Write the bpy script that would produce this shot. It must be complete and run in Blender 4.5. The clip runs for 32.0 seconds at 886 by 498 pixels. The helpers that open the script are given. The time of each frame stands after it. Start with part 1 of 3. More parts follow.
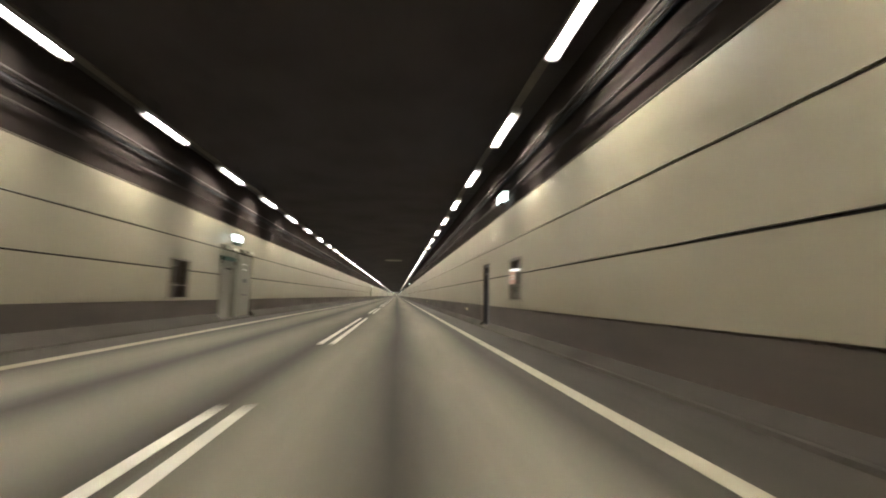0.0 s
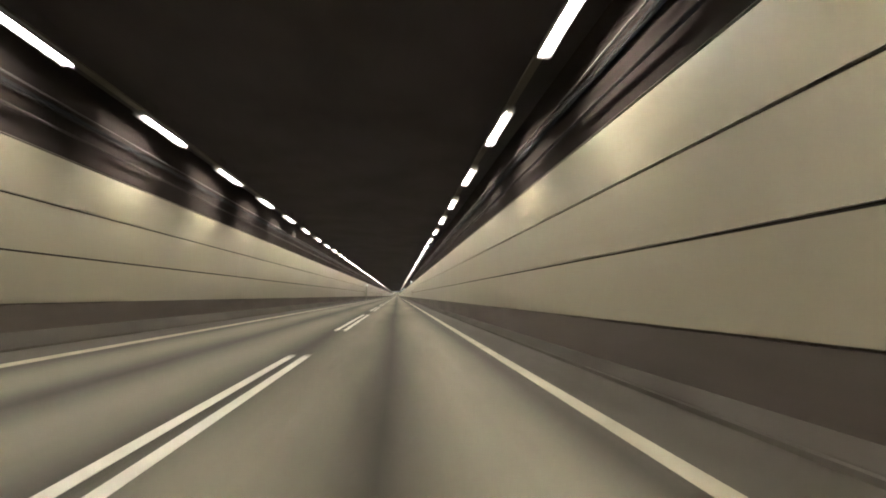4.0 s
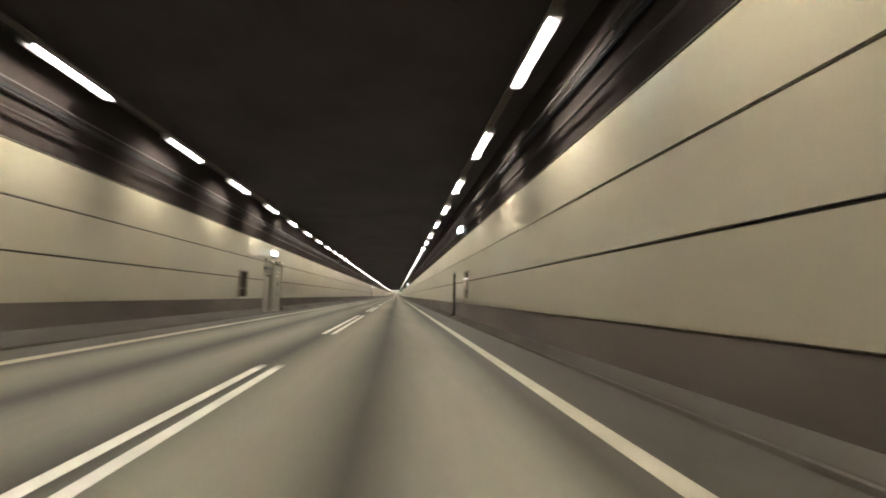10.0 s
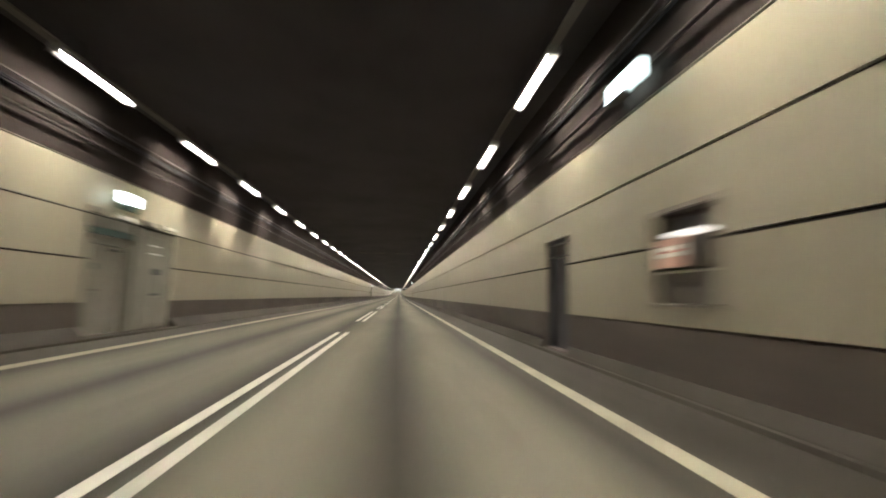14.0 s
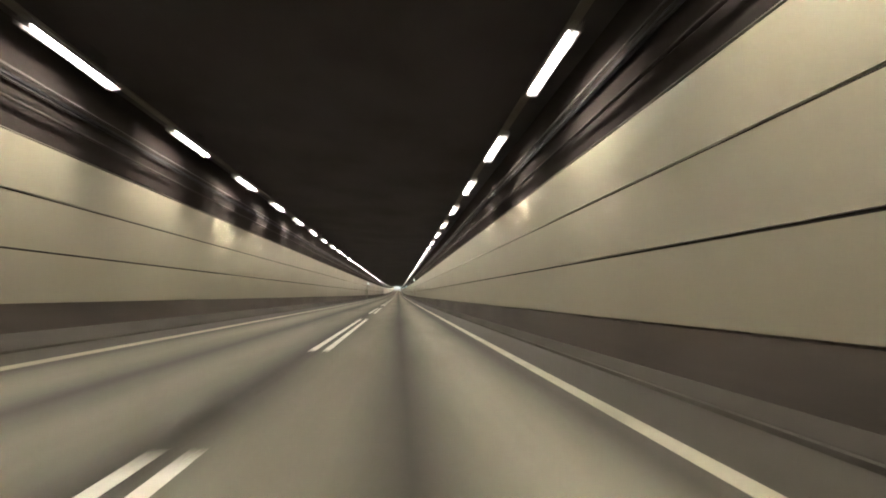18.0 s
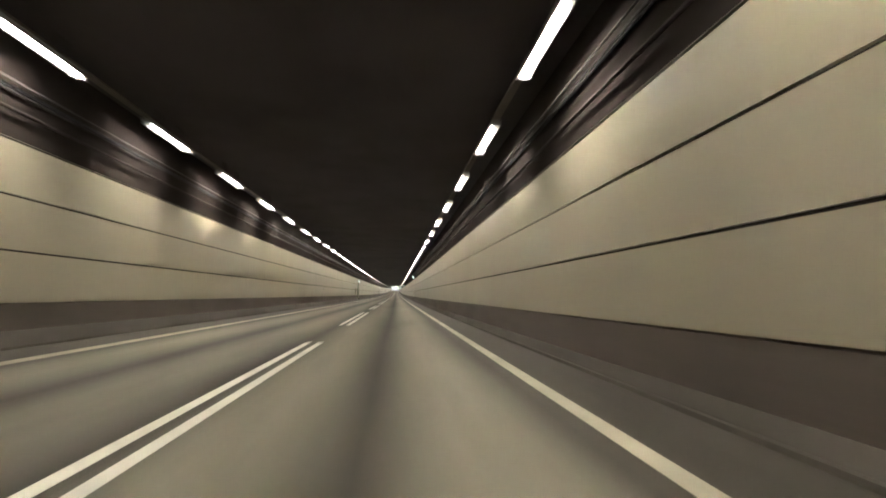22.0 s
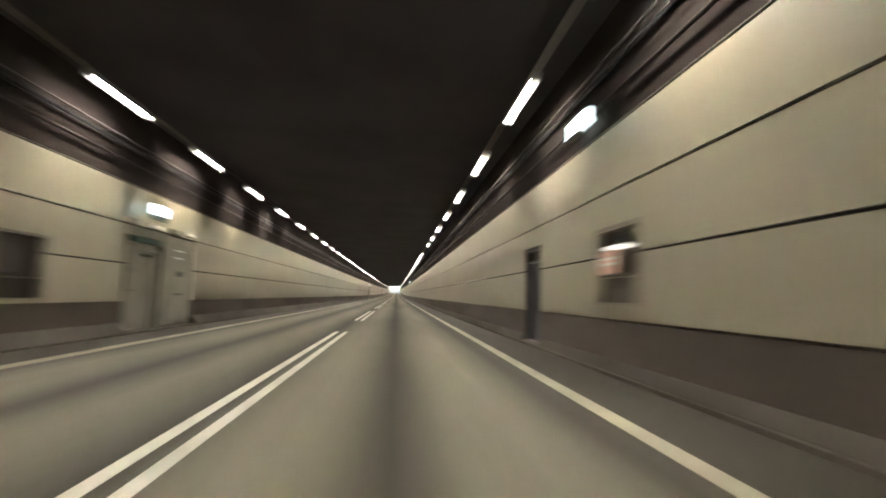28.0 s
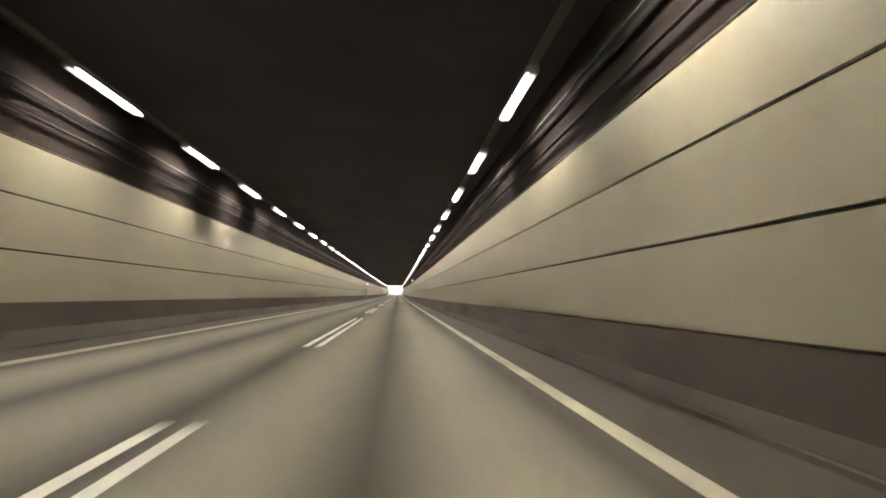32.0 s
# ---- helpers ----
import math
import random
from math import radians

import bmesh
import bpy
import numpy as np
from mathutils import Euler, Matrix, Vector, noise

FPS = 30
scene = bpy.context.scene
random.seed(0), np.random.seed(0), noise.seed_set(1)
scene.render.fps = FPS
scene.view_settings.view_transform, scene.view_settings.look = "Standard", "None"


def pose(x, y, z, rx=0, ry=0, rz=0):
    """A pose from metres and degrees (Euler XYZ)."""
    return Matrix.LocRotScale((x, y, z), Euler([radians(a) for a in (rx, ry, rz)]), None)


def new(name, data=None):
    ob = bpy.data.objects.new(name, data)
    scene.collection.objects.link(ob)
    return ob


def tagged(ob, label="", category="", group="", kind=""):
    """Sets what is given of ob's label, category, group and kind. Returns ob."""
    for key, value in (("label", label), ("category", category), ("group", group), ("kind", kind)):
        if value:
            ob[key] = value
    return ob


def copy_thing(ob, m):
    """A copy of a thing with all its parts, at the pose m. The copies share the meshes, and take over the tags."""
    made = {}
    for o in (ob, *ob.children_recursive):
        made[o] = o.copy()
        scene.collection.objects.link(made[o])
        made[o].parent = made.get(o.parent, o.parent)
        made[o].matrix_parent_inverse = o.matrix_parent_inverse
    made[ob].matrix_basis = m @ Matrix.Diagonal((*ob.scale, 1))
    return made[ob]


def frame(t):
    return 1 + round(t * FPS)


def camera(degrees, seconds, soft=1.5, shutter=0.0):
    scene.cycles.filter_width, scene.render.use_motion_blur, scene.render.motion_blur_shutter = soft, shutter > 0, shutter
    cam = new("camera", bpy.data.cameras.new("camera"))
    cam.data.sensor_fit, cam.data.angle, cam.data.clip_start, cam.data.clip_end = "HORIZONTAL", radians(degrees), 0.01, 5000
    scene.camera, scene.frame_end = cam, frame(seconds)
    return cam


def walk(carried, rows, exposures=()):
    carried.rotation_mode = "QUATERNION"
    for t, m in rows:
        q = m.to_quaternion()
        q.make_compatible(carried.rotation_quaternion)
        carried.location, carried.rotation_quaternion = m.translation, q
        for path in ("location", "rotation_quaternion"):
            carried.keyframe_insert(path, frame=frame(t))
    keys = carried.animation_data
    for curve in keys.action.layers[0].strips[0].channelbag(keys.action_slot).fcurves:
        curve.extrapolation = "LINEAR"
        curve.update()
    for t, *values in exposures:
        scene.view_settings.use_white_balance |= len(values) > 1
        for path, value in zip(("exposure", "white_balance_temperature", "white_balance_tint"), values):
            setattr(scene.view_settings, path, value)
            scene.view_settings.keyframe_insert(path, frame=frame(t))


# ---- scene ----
# ---- camera ----
cam = camera(88.56, 32.0, soft=1.9, shutter=0.55)
EYE = 1.085  # camera height over the road
ROWS = [
    (0.0, -0.153, -12.83, 5.982, -1.171, -5.757),
    (1.0, -0.116, 16.68, 5.981, -1.166, -5.757),
    (2.0, -0.026, 46.10, 5.984, -1.186, -5.792),
    (3.0, 0.035, 75.45, 5.982, -1.194, -5.790),
    (6.0, -0.046, 163.42, 5.972, -1.166, -5.608),
    (7.0, -0.065, 192.63, 5.971, -1.157, -5.712),
    (8.0, -0.070, 221.61, 5.968, -1.128, -5.780),
    (9.0, 0.108, 250.53, 5.968, -1.137, -5.778),
    (10.0, 0.177, 279.40, 5.972, -1.207, -5.741),
    (11.0, 0.084, 308.21, 5.968, -1.196, -5.633),
    (12.0, 0.043, 336.98, 5.967, -1.233, -5.526),
    (13.0, -0.058, 365.70, 5.969, -1.204, -5.517),
    (14.0, -0.108, 394.38, 5.971, -1.166, -5.543),
    (17.0, -0.200, 480.16, 5.903, -1.171, -5.553),
    (18.0, -0.205, 508.70, 5.909, -1.174, -5.615),
    (19.0, -0.285, 537.23, 5.913, -1.165, -5.606),
    (20.0, -0.283, 565.74, 5.919, -1.151, -5.703),
    (21.0, -0.100, 594.22, 5.923, -1.130, -5.986),
    (22.0, 0.111, 622.73, 5.926, -1.155, -5.847),
    (23.0, 0.036, 651.22, 5.923, -1.168, -5.463),
    (24.0, -0.019, 679.69, 5.927, -1.207, -5.394),
    (25.0, -0.146, 708.09, 5.923, -1.158, -5.326),
    (28.0, -0.124, 793.04, 5.970, -1.126, -5.859),
    (29.0, 0.029, 821.46, 5.978, -1.176, -5.931),
    (30.0, 0.108, 849.89, 5.978, -1.187, -5.722),
    (31.0, 0.109, 878.32, 5.977, -1.201, -5.582),
    (32.0, 0.061, 906.77, 5.979, -1.213, -5.652),
]
SAG_START, SAG_END, SAG_RADIUS = 520.0, 1185.0, 25000.0  # the tunnel bends upwards towards its exit


def rise(y):
    """Height of the road over its lowest stretch, and its slope."""
    d = min(max(y - SAG_START, 0.0), SAG_END - SAG_START)
    return d * d / (2 * SAG_RADIUS) + max(y - SAG_END, 0.0) * d / SAG_RADIUS, d / SAG_RADIUS


def filled(rows, step=0.5):
    """The rows with even steps between them, each one linear between its neighbours."""
    out = []
    for a, b in zip(rows, rows[1:]):
        n = round((b[0] - a[0]) / step) if b[0] - a[0] > 1.5 else 1
        out += [tuple(u + (v - u) * i / n for u, v in zip(a, b)) for i in range(n)]
    return out + [rows[-1]]


walk(cam, [(t, pose(x, y, EYE + rise(y)[0], 90 + p + math.degrees(rise(y)[1]), r, w)) for t, x, y, p, r, w in filled(ROWS)],
     exposures=[(0.0, 2.47), (5.0, 2.46), (6.5, 2.34), (8.5, 2.46), (11.5, 2.52), (15.0, 2.47), (18.5, 2.47), (20.5, 2.38), (23.5, 2.4), (25.5, 2.5), (28.5, 2.36), (30.5, 2.48), (32.0, 2.5)])

# ---- world and light ----
world = bpy.data.worlds.new("daylight")
scene.world = world
world.use_nodes = True
wn = world.node_tree.nodes
sky = wn.new("ShaderNodeTexSky")
sky.sky_type = "NISHITA"
sky.sun_disc = False
sky.sun_elevation, sky.sun_rotation = radians(38), radians(40)
wn["Background"].inputs["Strength"].default_value = 0.15
world.node_tree.links.new(sky.outputs["Color"], wn["Background"].inputs["Color"])
sun = new("sun", bpy.data.lights.new("sun", "SUN"))
sun.data.energy, sun.data.angle, sun.data.color = 3.0, radians(0.5), (1.0, 0.95, 0.88)
sun.matrix_world = pose(0, 1400, 60, 52, 0, 180 - 40)

# ---- plan in metres: x across, y along, z up from the road ----
XR, XL = 3.06, -6.76            # faces of the wall panels
ROW_Z = [0.785, 1.742, 2.725, 3.70]  # panel base, two seams, panel top
CEIL = 5.60
Y0, Y1 = -70.0, 1235.0          # closed end behind, daylight portal ahead
LAMP_Z, LAMP_R, LAMP_L = 5.10, 2.317, -6.037
STATION = 100.0                 # one emergency station every hundred metres
N_STATIONS = 12
STATION_OFF = [0.2, 0.15, 0.05, -0.8, 0.0, 0.2, 0.2, -0.45, 0.2, -0.45, 0.0, 0.0]  # how far each one lies from its round hundred


def mark(k):
    return STATION * k + STATION_OFF[k]


# ---- materials ----
def shader(name, color, rough, metal=0.0, dirt=None, dirt_scale=0.6, dirt_amount=0.5, grain=0.15, grain_scale=40.0, bump=0.1, stretch=(1, 1, 1), spec=0.5, vary=0.2):
    """A surface with large stains and fine grain, in world metres."""
    m = bpy.data.materials.new(name)
    m.use_nodes = True
    nt = m.node_tree
    b = nt.nodes["Principled BSDF"]
    b.inputs["Roughness"].default_value, b.inputs["Metallic"].default_value = rough, metal
    b.inputs["Specular IOR Level"].default_value = spec
    geo = nt.nodes.new("ShaderNodeNewGeometry")
    mp = nt.nodes.new("ShaderNodeMapping")
    mp.inputs["Scale"].default_value = stretch
    nt.links.new(geo.outputs["Position"], mp.inputs["Vector"])
    big = nt.nodes.new("ShaderNodeTexNoise")
    big.inputs["Scale"].default_value, big.inputs["Detail"].default_value, big.inputs["Roughness"].default_value = dirt_scale, 6, 0.62
    fine = nt.nodes.new("ShaderNodeTexNoise")
    fine.inputs["Scale"].default_value, fine.inputs["Detail"].default_value = grain_scale, 4
    nt.links.new(mp.outputs["Vector"], big.inputs["Vector"])
    nt.links.new(geo.outputs["Position"], fine.inputs["Vector"])
    ramp = nt.nodes.new("ShaderNodeValToRGB")
    ramp.color_ramp.elements[0].position, ramp.color_ramp.elements[1].position = 0.42, 0.72
    nt.links.new(big.outputs["Fac"], ramp.inputs["Fac"])
    amount = nt.nodes.new("ShaderNodeMath")
    amount.operation = "MULTIPLY"
    amount.inputs[1].default_value = dirt_amount
    nt.links.new(ramp.outputs["Color"], amount.inputs[0])
    mix = nt.nodes.new("ShaderNodeMix")
    mix.data_type = "RGBA"
    d = dirt or tuple(c * 0.5 for c in color)
    mix.inputs["A"].default_value, mix.inputs["B"].default_value = (*color, 1), (*d, 1)
    nt.links.new(amount.outputs[0], mix.inputs["Factor"])
    mul = nt.nodes.new("ShaderNodeMix")
    mul.data_type, mul.blend_type = "RGBA", "OVERLAY"
    mul.inputs["Factor"].default_value = grain
    nt.links.new(mix.outputs["Result"], mul.inputs["A"])
    nt.links.new(fine.outputs["Color"], mul.inputs["B"])
    nt.links.new(mul.outputs["Result"], b.inputs["Base Color"])
    rr = nt.nodes.new("ShaderNodeMath")
    rr.operation = "MULTIPLY_ADD"
    rr.inputs[1].default_value, rr.inputs[2].default_value = vary, rough - vary * 0.5
    nt.links.new(big.outputs["Fac"], rr.inputs[0])
    nt.links.new(rr.outputs[0], b.inputs["Roughness"])
    if bump:
        bp = nt.nodes.new("ShaderNodeBump")
        bp.inputs["Strength"].default_value, bp.inputs["Distance"].default_value = bump, 0.01
        nt.links.new(fine.outputs["Fac"], bp.inputs["Height"])
        nt.links.new(bp.outputs["Normal"], b.inputs["Normal"])
    return m


def glow(name, color, strength, base=(0.8, 0.8, 0.8)):
    """A face that gives off light of its own over its plain base colour."""
    m = bpy.data.materials.new(name)
    m.use_nodes = True
    b = m.node_tree.nodes["Principled BSDF"]
    b.inputs["Base Color"].default_value = (*base, 1)
    b.inputs["Emission Color"].default_value, b.inputs["Emission Strength"].default_value = (*color, 1), strength
    return m


def asphalt():
    """Grey asphalt, polished pale in the wheel tracks and dark with oil between them and on the shoulders."""
    m = shader("asphalt", (0.168, 0.157, 0.118), 0.7, dirt=(0.09, 0.08, 0.061), dirt_scale=0.5, dirt_amount=0.7, grain=0.35, grain_scale=90, bump=0.35, stretch=(1, 0.12, 1), spec=0.26)
    nt = m.node_tree
    geo = nt.nodes.new("ShaderNodeNewGeometry")
    sep = nt.nodes.new("ShaderNodeSeparateXYZ")
    nt.links.new(geo.outputs["Position"], sep.inputs[0])

    def op(kind, a, b=0.0, c=0.0):
        n = nt.nodes.new("ShaderNodeMath")
        n.operation = kind
        for i, v in enumerate((a, b, c)):
            if isinstance(v, (int, float)):
                n.inputs[i].default_value = v
            else:
                nt.links.new(v, n.inputs[i])
        return n.outputs[0]

    wob = nt.nodes.new("ShaderNodeTexNoise")
    wob.inputs["Scale"].default_value = 0.05
    nt.links.new(geo.outputs["Position"], wob.inputs["Vector"])
    x = op("ADD", sep.outputs["X"], op("MULTIPLY_ADD", wob.outputs["Fac"], 0.3, -0.15))
    track = op("COSINE", op("MULTIPLY", op("SUBTRACT", x, 0.75), 2 * math.pi / 1.72))
    track = op("POWER", op("MULTIPLY_ADD", track, 0.5, 0.5), 0.6)
    off = op("ABSOLUTE", op("ADD", x, 1.78))
    inside = nt.nodes.new("ShaderNodeMapRange")
    inside.inputs["From Min"].default_value, inside.inputs["From Max"].default_value = 3.65, 3.2
    nt.links.new(off, inside.inputs["Value"])
    wear = op("MULTIPLY", track, inside.outputs["Result"])
    wear = op("MULTIPLY", wear, op("MULTIPLY_ADD", op("GREATER_THAN", sep.outputs["X"], -1.66), 0.2, 0.83))  # the west lane is less polished
    old = nt.nodes["Principled BSDF"].inputs["Base Color"].links[0].from_socket
    mix = nt.nodes.new("ShaderNodeMix")
    mix.data_type, mix.blend_type = "RGBA", "MULTIPLY"
    mix.inputs["Factor"].default_value = 1.0
    tint = nt.nodes.new("ShaderNodeMix")
    tint.data_type = "RGBA"
    tint.inputs["A"].default_value, tint.inputs["B"].default_value = (0.26, 0.243, 0.222, 1), (1.2, 1.2, 1.13, 1)
    nt.links.new(wear, tint.inputs["Factor"])
    nt.links.new(old, mix.inputs["A"])
    nt.links.new(tint.outputs["Result"], mix.inputs["B"])
    nt.links.new(mix.outputs["Result"], nt.nodes["Principled BSDF"].inputs["Base Color"])
    return m


ASPHALT = asphalt()
PAINT = shader("road_paint", (0.72, 0.69, 0.58), 0.55, dirt=(0.24, 0.23, 0.19), dirt_scale=3, dirt_amount=0.55, grain=0.3, grain_scale=60, bump=0.2)
EDGE_PAINT = shader("worn_edge_paint", (0.36, 0.33, 0.235), 0.6, dirt=(0.165, 0.15, 0.108), dirt_scale=2, dirt_amount=0.75, grain=0.3, grain_scale=60, bump=0.2)
DIRTY_EDGE_PAINT = shader("dirty_edge_paint", (0.28, 0.25, 0.165), 0.6, dirt=(0.14, 0.125, 0.088), dirt_scale=2, dirt_amount=0.75, grain=0.3, grain_scale=60, bump=0.2)
CONCRETE = shader("sooty_concrete", (0.086, 0.069, 0.052), 0.85, dirt=(0.038, 0.031, 0.024), dirt_scale=0.35, dirt_amount=0.8, grain=0.3, bump=0.4, stretch=(1, 0.5, 1.6))
KERB = shader("kerb_concrete", (0.06, 0.052, 0.04), 0.85, dirt=(0.034, 0.029, 0.023), dirt_scale=0.8, dirt_amount=0.8, grain=0.3, bump=0.3, stretch=(1, 0.3, 1), spec=0.2)
SOOT = shader("black_fireproofing", (0.047, 0.04, 0.044), 0.95, dirt=(0.028, 0.024, 0.026), dirt_scale=0.4, dirt_amount=0.9, grain=0.5, grain_scale=25, bump=0.6)
PANEL = shader("cream_enamel_panel", (0.29, 0.26, 0.18), 0.42, spec=0.62, dirt=(0.222, 0.199, 0.139), dirt_scale=0.35, dirt_amount=0.5, grain=0.08, grain_scale=14, bump=0.0, stretch=(1, 0.5, 0.35), vary=0.0)
STEEL = shader("galvanised_steel", (0.068, 0.063, 0.058), 0.9, spec=0.06, dirt=(0.036, 0.033, 0.03), dirt_scale=2, dirt_amount=0.7, grain=0.2, bump=0.1)
CAP = shader("dusty_cap_strip", (0.17, 0.157, 0.128), 0.85, spec=0.15, dirt=(0.08, 0.072, 0.06), dirt_scale=2, dirt_amount=0.8, grain=0.2, bump=0.1)
PIPE = shader("dusty_pipe", (0.046, 0.04, 0.036), 0.95, spec=0.05, dirt=(0.025, 0.022, 0.02), dirt_scale=1.2, dirt_amount=0.8, grain=0.2, bump=0.1)
UPPER = shader("blackened_upper_wall", (0.029, 0.0242, 0.0217), 0.95, spec=0.0, dirt=(0.021, 0.0177, 0.0159), dirt_scale=0.35, dirt_amount=0.8, grain=0.3, bump=0.3, stretch=(1, 0.4, 1.6))
RAIL = shader("dull_rail", (0.028, 0.0255, 0.023), 0.95, spec=0.03, grain=0.2, bump=0.1)
CABLE = shader("black_cable", (0.02, 0.02, 0.02), 0.8, spec=0.2, grain=0.2, bump=0.1)
GREYBROWN = shader("grey_brown_paint", (0.19, 0.165, 0.135), 0.55, dirt=(0.07, 0.063, 0.053), dirt_scale=2, grain=0.15, bump=0.1)
DARK = shader("dark_grey_paint", (0.032, 0.031, 0.033), 0.55, dirt=(0.026, 0.025, 0.027), dirt_scale=2, grain=0.15, bump=0.1)
GREYGREEN = shader("grey_green_paint", (0.2, 0.19, 0.145), 0.5, dirt=(0.12, 0.115, 0.088), dirt_scale=1.2, dirt_amount=0.7, grain=0.1, bump=0.05)
PALE = shader("pale_grey_paint", (0.24, 0.222, 0.172), 0.5, dirt=(0.155, 0.15, 0.126), dirt_scale=1.5, dirt_amount=0.6, grain=0.1, bump=0.05)
DARK_BROWN = shader("dark_brown_paint", (0.05, 0.042, 0.035), 0.7, dirt=(0.03, 0.026, 0.022), dirt_scale=2, grain=0.15, bump=0.1)
RECESS = shader("dull_brown_paint", (0.1, 0.085, 0.07), 0.7, dirt=(0.06, 0.052, 0.044), dirt_scale=2, grain=0.15, bump=0.1)
DUSTY = shader("dusty_pale_metal", (0.12, 0.105, 0.085), 0.8, dirt=(0.06, 0.053, 0.044), dirt_scale=3, dirt_amount=0.8, grain=0.3, bump=0.1)
GREEN = shader("green_sign_film", (0.011, 0.046, 0.034), 0.4, dirt=(0.012, 0.042, 0.032), dirt_scale=3, grain=0.05, bump=0)
WHITE = shader("white_sign_film", (0.75, 0.74, 0.7), 0.35, dirt=(0.5, 0.49, 0.44), dirt_scale=3, grain=0.05, bump=0)
RED = shader("red_sign_film", (0.55, 0.06, 0.035), 0.35, dirt=(0.3, 0.04, 0.03), dirt_scale=3, grain=0.05, bump=0)
YELLOW = shader("yellow_reflector", (0.4, 0.34, 0.15), 0.4, dirt=(0.22, 0.19, 0.1), dirt_scale=4, grain=0.05, bump=0)
GROUND = shader("grass_ground", (0.09, 0.11, 0.05), 0.9, dirt=(0.12, 0.1, 0.06), dirt_scale=0.1, grain=0.3, grain_scale=5, bump=0.3)
BLADE = shader("added_lamp_blade", (0.045, 0.043, 0.04), 0.7, dirt=(0.03, 0.028, 0.026), dirt_scale=3, grain=0.1, bump=0)
LAMP_STEEL = shader("pale_lamp_steel", (0.42, 0.41, 0.38), 0.5, dirt=(0.22, 0.21, 0.19), dirt_scale=3, grain=0.1, bump=0)
TUBE = glow("lamp_diffuser", (1.0, 0.926, 0.842), 53.0)
SIGN_LIGHT = glow("lit_sign_face", (0.78, 1.0, 1.0), 1.7)
BAR_LIGHT = glow("lit_lamp_bar", (1.0, 0.94, 0.86), 0.22)
WARM_LIGHT = glow("lit_label", (1.0, 0.84, 0.64), 0.08, (0.4, 0.36, 0.29))
LENS_LIGHT = glow("lit_bulkhead_lens", (1.0, 0.93, 0.7), 0.085, (0.45, 0.42, 0.34))
RED_LIGHT = glow("lit_red_label", (1.0, 0.56, 0.39), 0.052, (0.33, 0.19, 0.135))


# ---- mesh helpers ----
def box(bm, x0, x1, y0, y1, z0, z1):
    v = [bm.verts.new((x, y, z)) for x in (x0, x1) for y in (y0, y1) for z in (z0, z1)]
    for q in ((0, 1, 3, 2), (4, 6, 7, 5), (0, 4, 5, 1), (2, 3, 7, 6), (0, 2, 6, 4), (1, 5, 7, 3)):
        bm.faces.new([v[i] for i in q])
    return v


def rounded(x0, x1, y0, y1, z0, z1, r=0.01):
    bm = bmesh.new()
    box(bm, x0, x1, y0, y1, z0, z1)
    bmesh.ops.bevel(bm, geom=list(bm.edges), offset=r, segments=2, affect="EDGES", profile=0.5)
    return bm


def plain(*boxes):
    bm = bmesh.new()
    for b in boxes:
        box(bm, *b)
    return bm


def add_prism(bm, points, dx, y0, y1, dz):
    """Adds a closed profile of (x, z) points drawn along y."""
    a = [bm.verts.new((x + dx, y0, z + dz)) for x, z in points]
    b = [bm.verts.new((x + dx, y1, z + dz)) for x, z in points]
    n = len(points)
    for i in range(n):
        bm.faces.new((a[i], a[(i + 1) % n], b[(i + 1) % n], b[i]))
    bm.faces.new(a[::-1])
    bm.faces.new(b)


def prism(points, y0, y1):
    bm = bmesh.new()
    add_prism(bm, points, 0.0, y0, y1, 0.0)
    return bm


def tube(x, z, r, y0, y1, n=10):
    return prism([(x + r * math.cos(2 * math.pi * i / n), z + r * math.sin(2 * math.pi * i / n)) for i in range(n)], y0, y1)


def part(name, bm, material, parent=None, label="", smooth=False):
    bmesh.ops.recalc_face_normals(bm, faces=bm.faces)
    me = bpy.data.meshes.new(name)
    bm.to_mesh(me)
    bm.free()
    me.materials.append(material)
    if smooth:
        for p in me.polygons:
            p.use_smooth = True
    ob = new(name, me)
    ob.parent = parent
    if label:
        ob["label"] = label
    return ob


def thing(name, x, y, z, label, category, group=""):
    ob = new(name)
    ob.matrix_world = pose(x, y, z)
    return tagged(ob, label, category, group)


def holed(x_face, depth, y0, y1, z0, z1, holes):
    """A slab in the y-z plane whose face is at x_face and whose body reaches depth beyond, with square holes (y0, y1, z0, z1) right through."""
    ys = sorted({y0, y1, *[min(max(v, y0), y1) for h in holes for v in h[:2]]})
    zs = sorted({z0, z1, *[min(max(v, z0), z1) for h in holes for v in h[2:]]})

    def solid(i, j):
        if not (0 <= i < len(ys) - 1 and 0 <= j < len(zs) - 1):
            return False
        cy, cz = (ys[i] + ys[i + 1]) / 2, (zs[j] + zs[j + 1]) / 2
        return not any(h[0] < cy < h[1] and h[2] < cz < h[3] for h in holes)

    bm = bmesh.new()
    made = {}

    def vert(s, i, j):
        if (s, i, j) not in made:
            made[s, i, j] = bm.verts.new((x_face + s * depth, ys[i], zs[j]))
        return made[s, i, j]

    for i in range(len(ys) - 1):
        for j in range(len(zs) - 1):
            if not solid(i, j):
                continue
            for s in (0, 1):
                bm.faces.new((vert(s, i, j), vert(s, i + 1, j), vert(s, i + 1, j + 1), vert(s, i, j + 1)))
            for di, dj, a, b in ((-1, 0, (i, j), (i, j + 1)), (1, 0, (i + 1, j), (i + 1, j + 1)), (0, -1, (i, j), (i + 1, j)), (0, 1, (i, j + 1), (i + 1, j + 1))):
                if not solid(i + di, j + dj):
                    bm.faces.new((vert(0, *a), vert(0, *b), vert(1, *b), vert(1, *a)))
    return bm


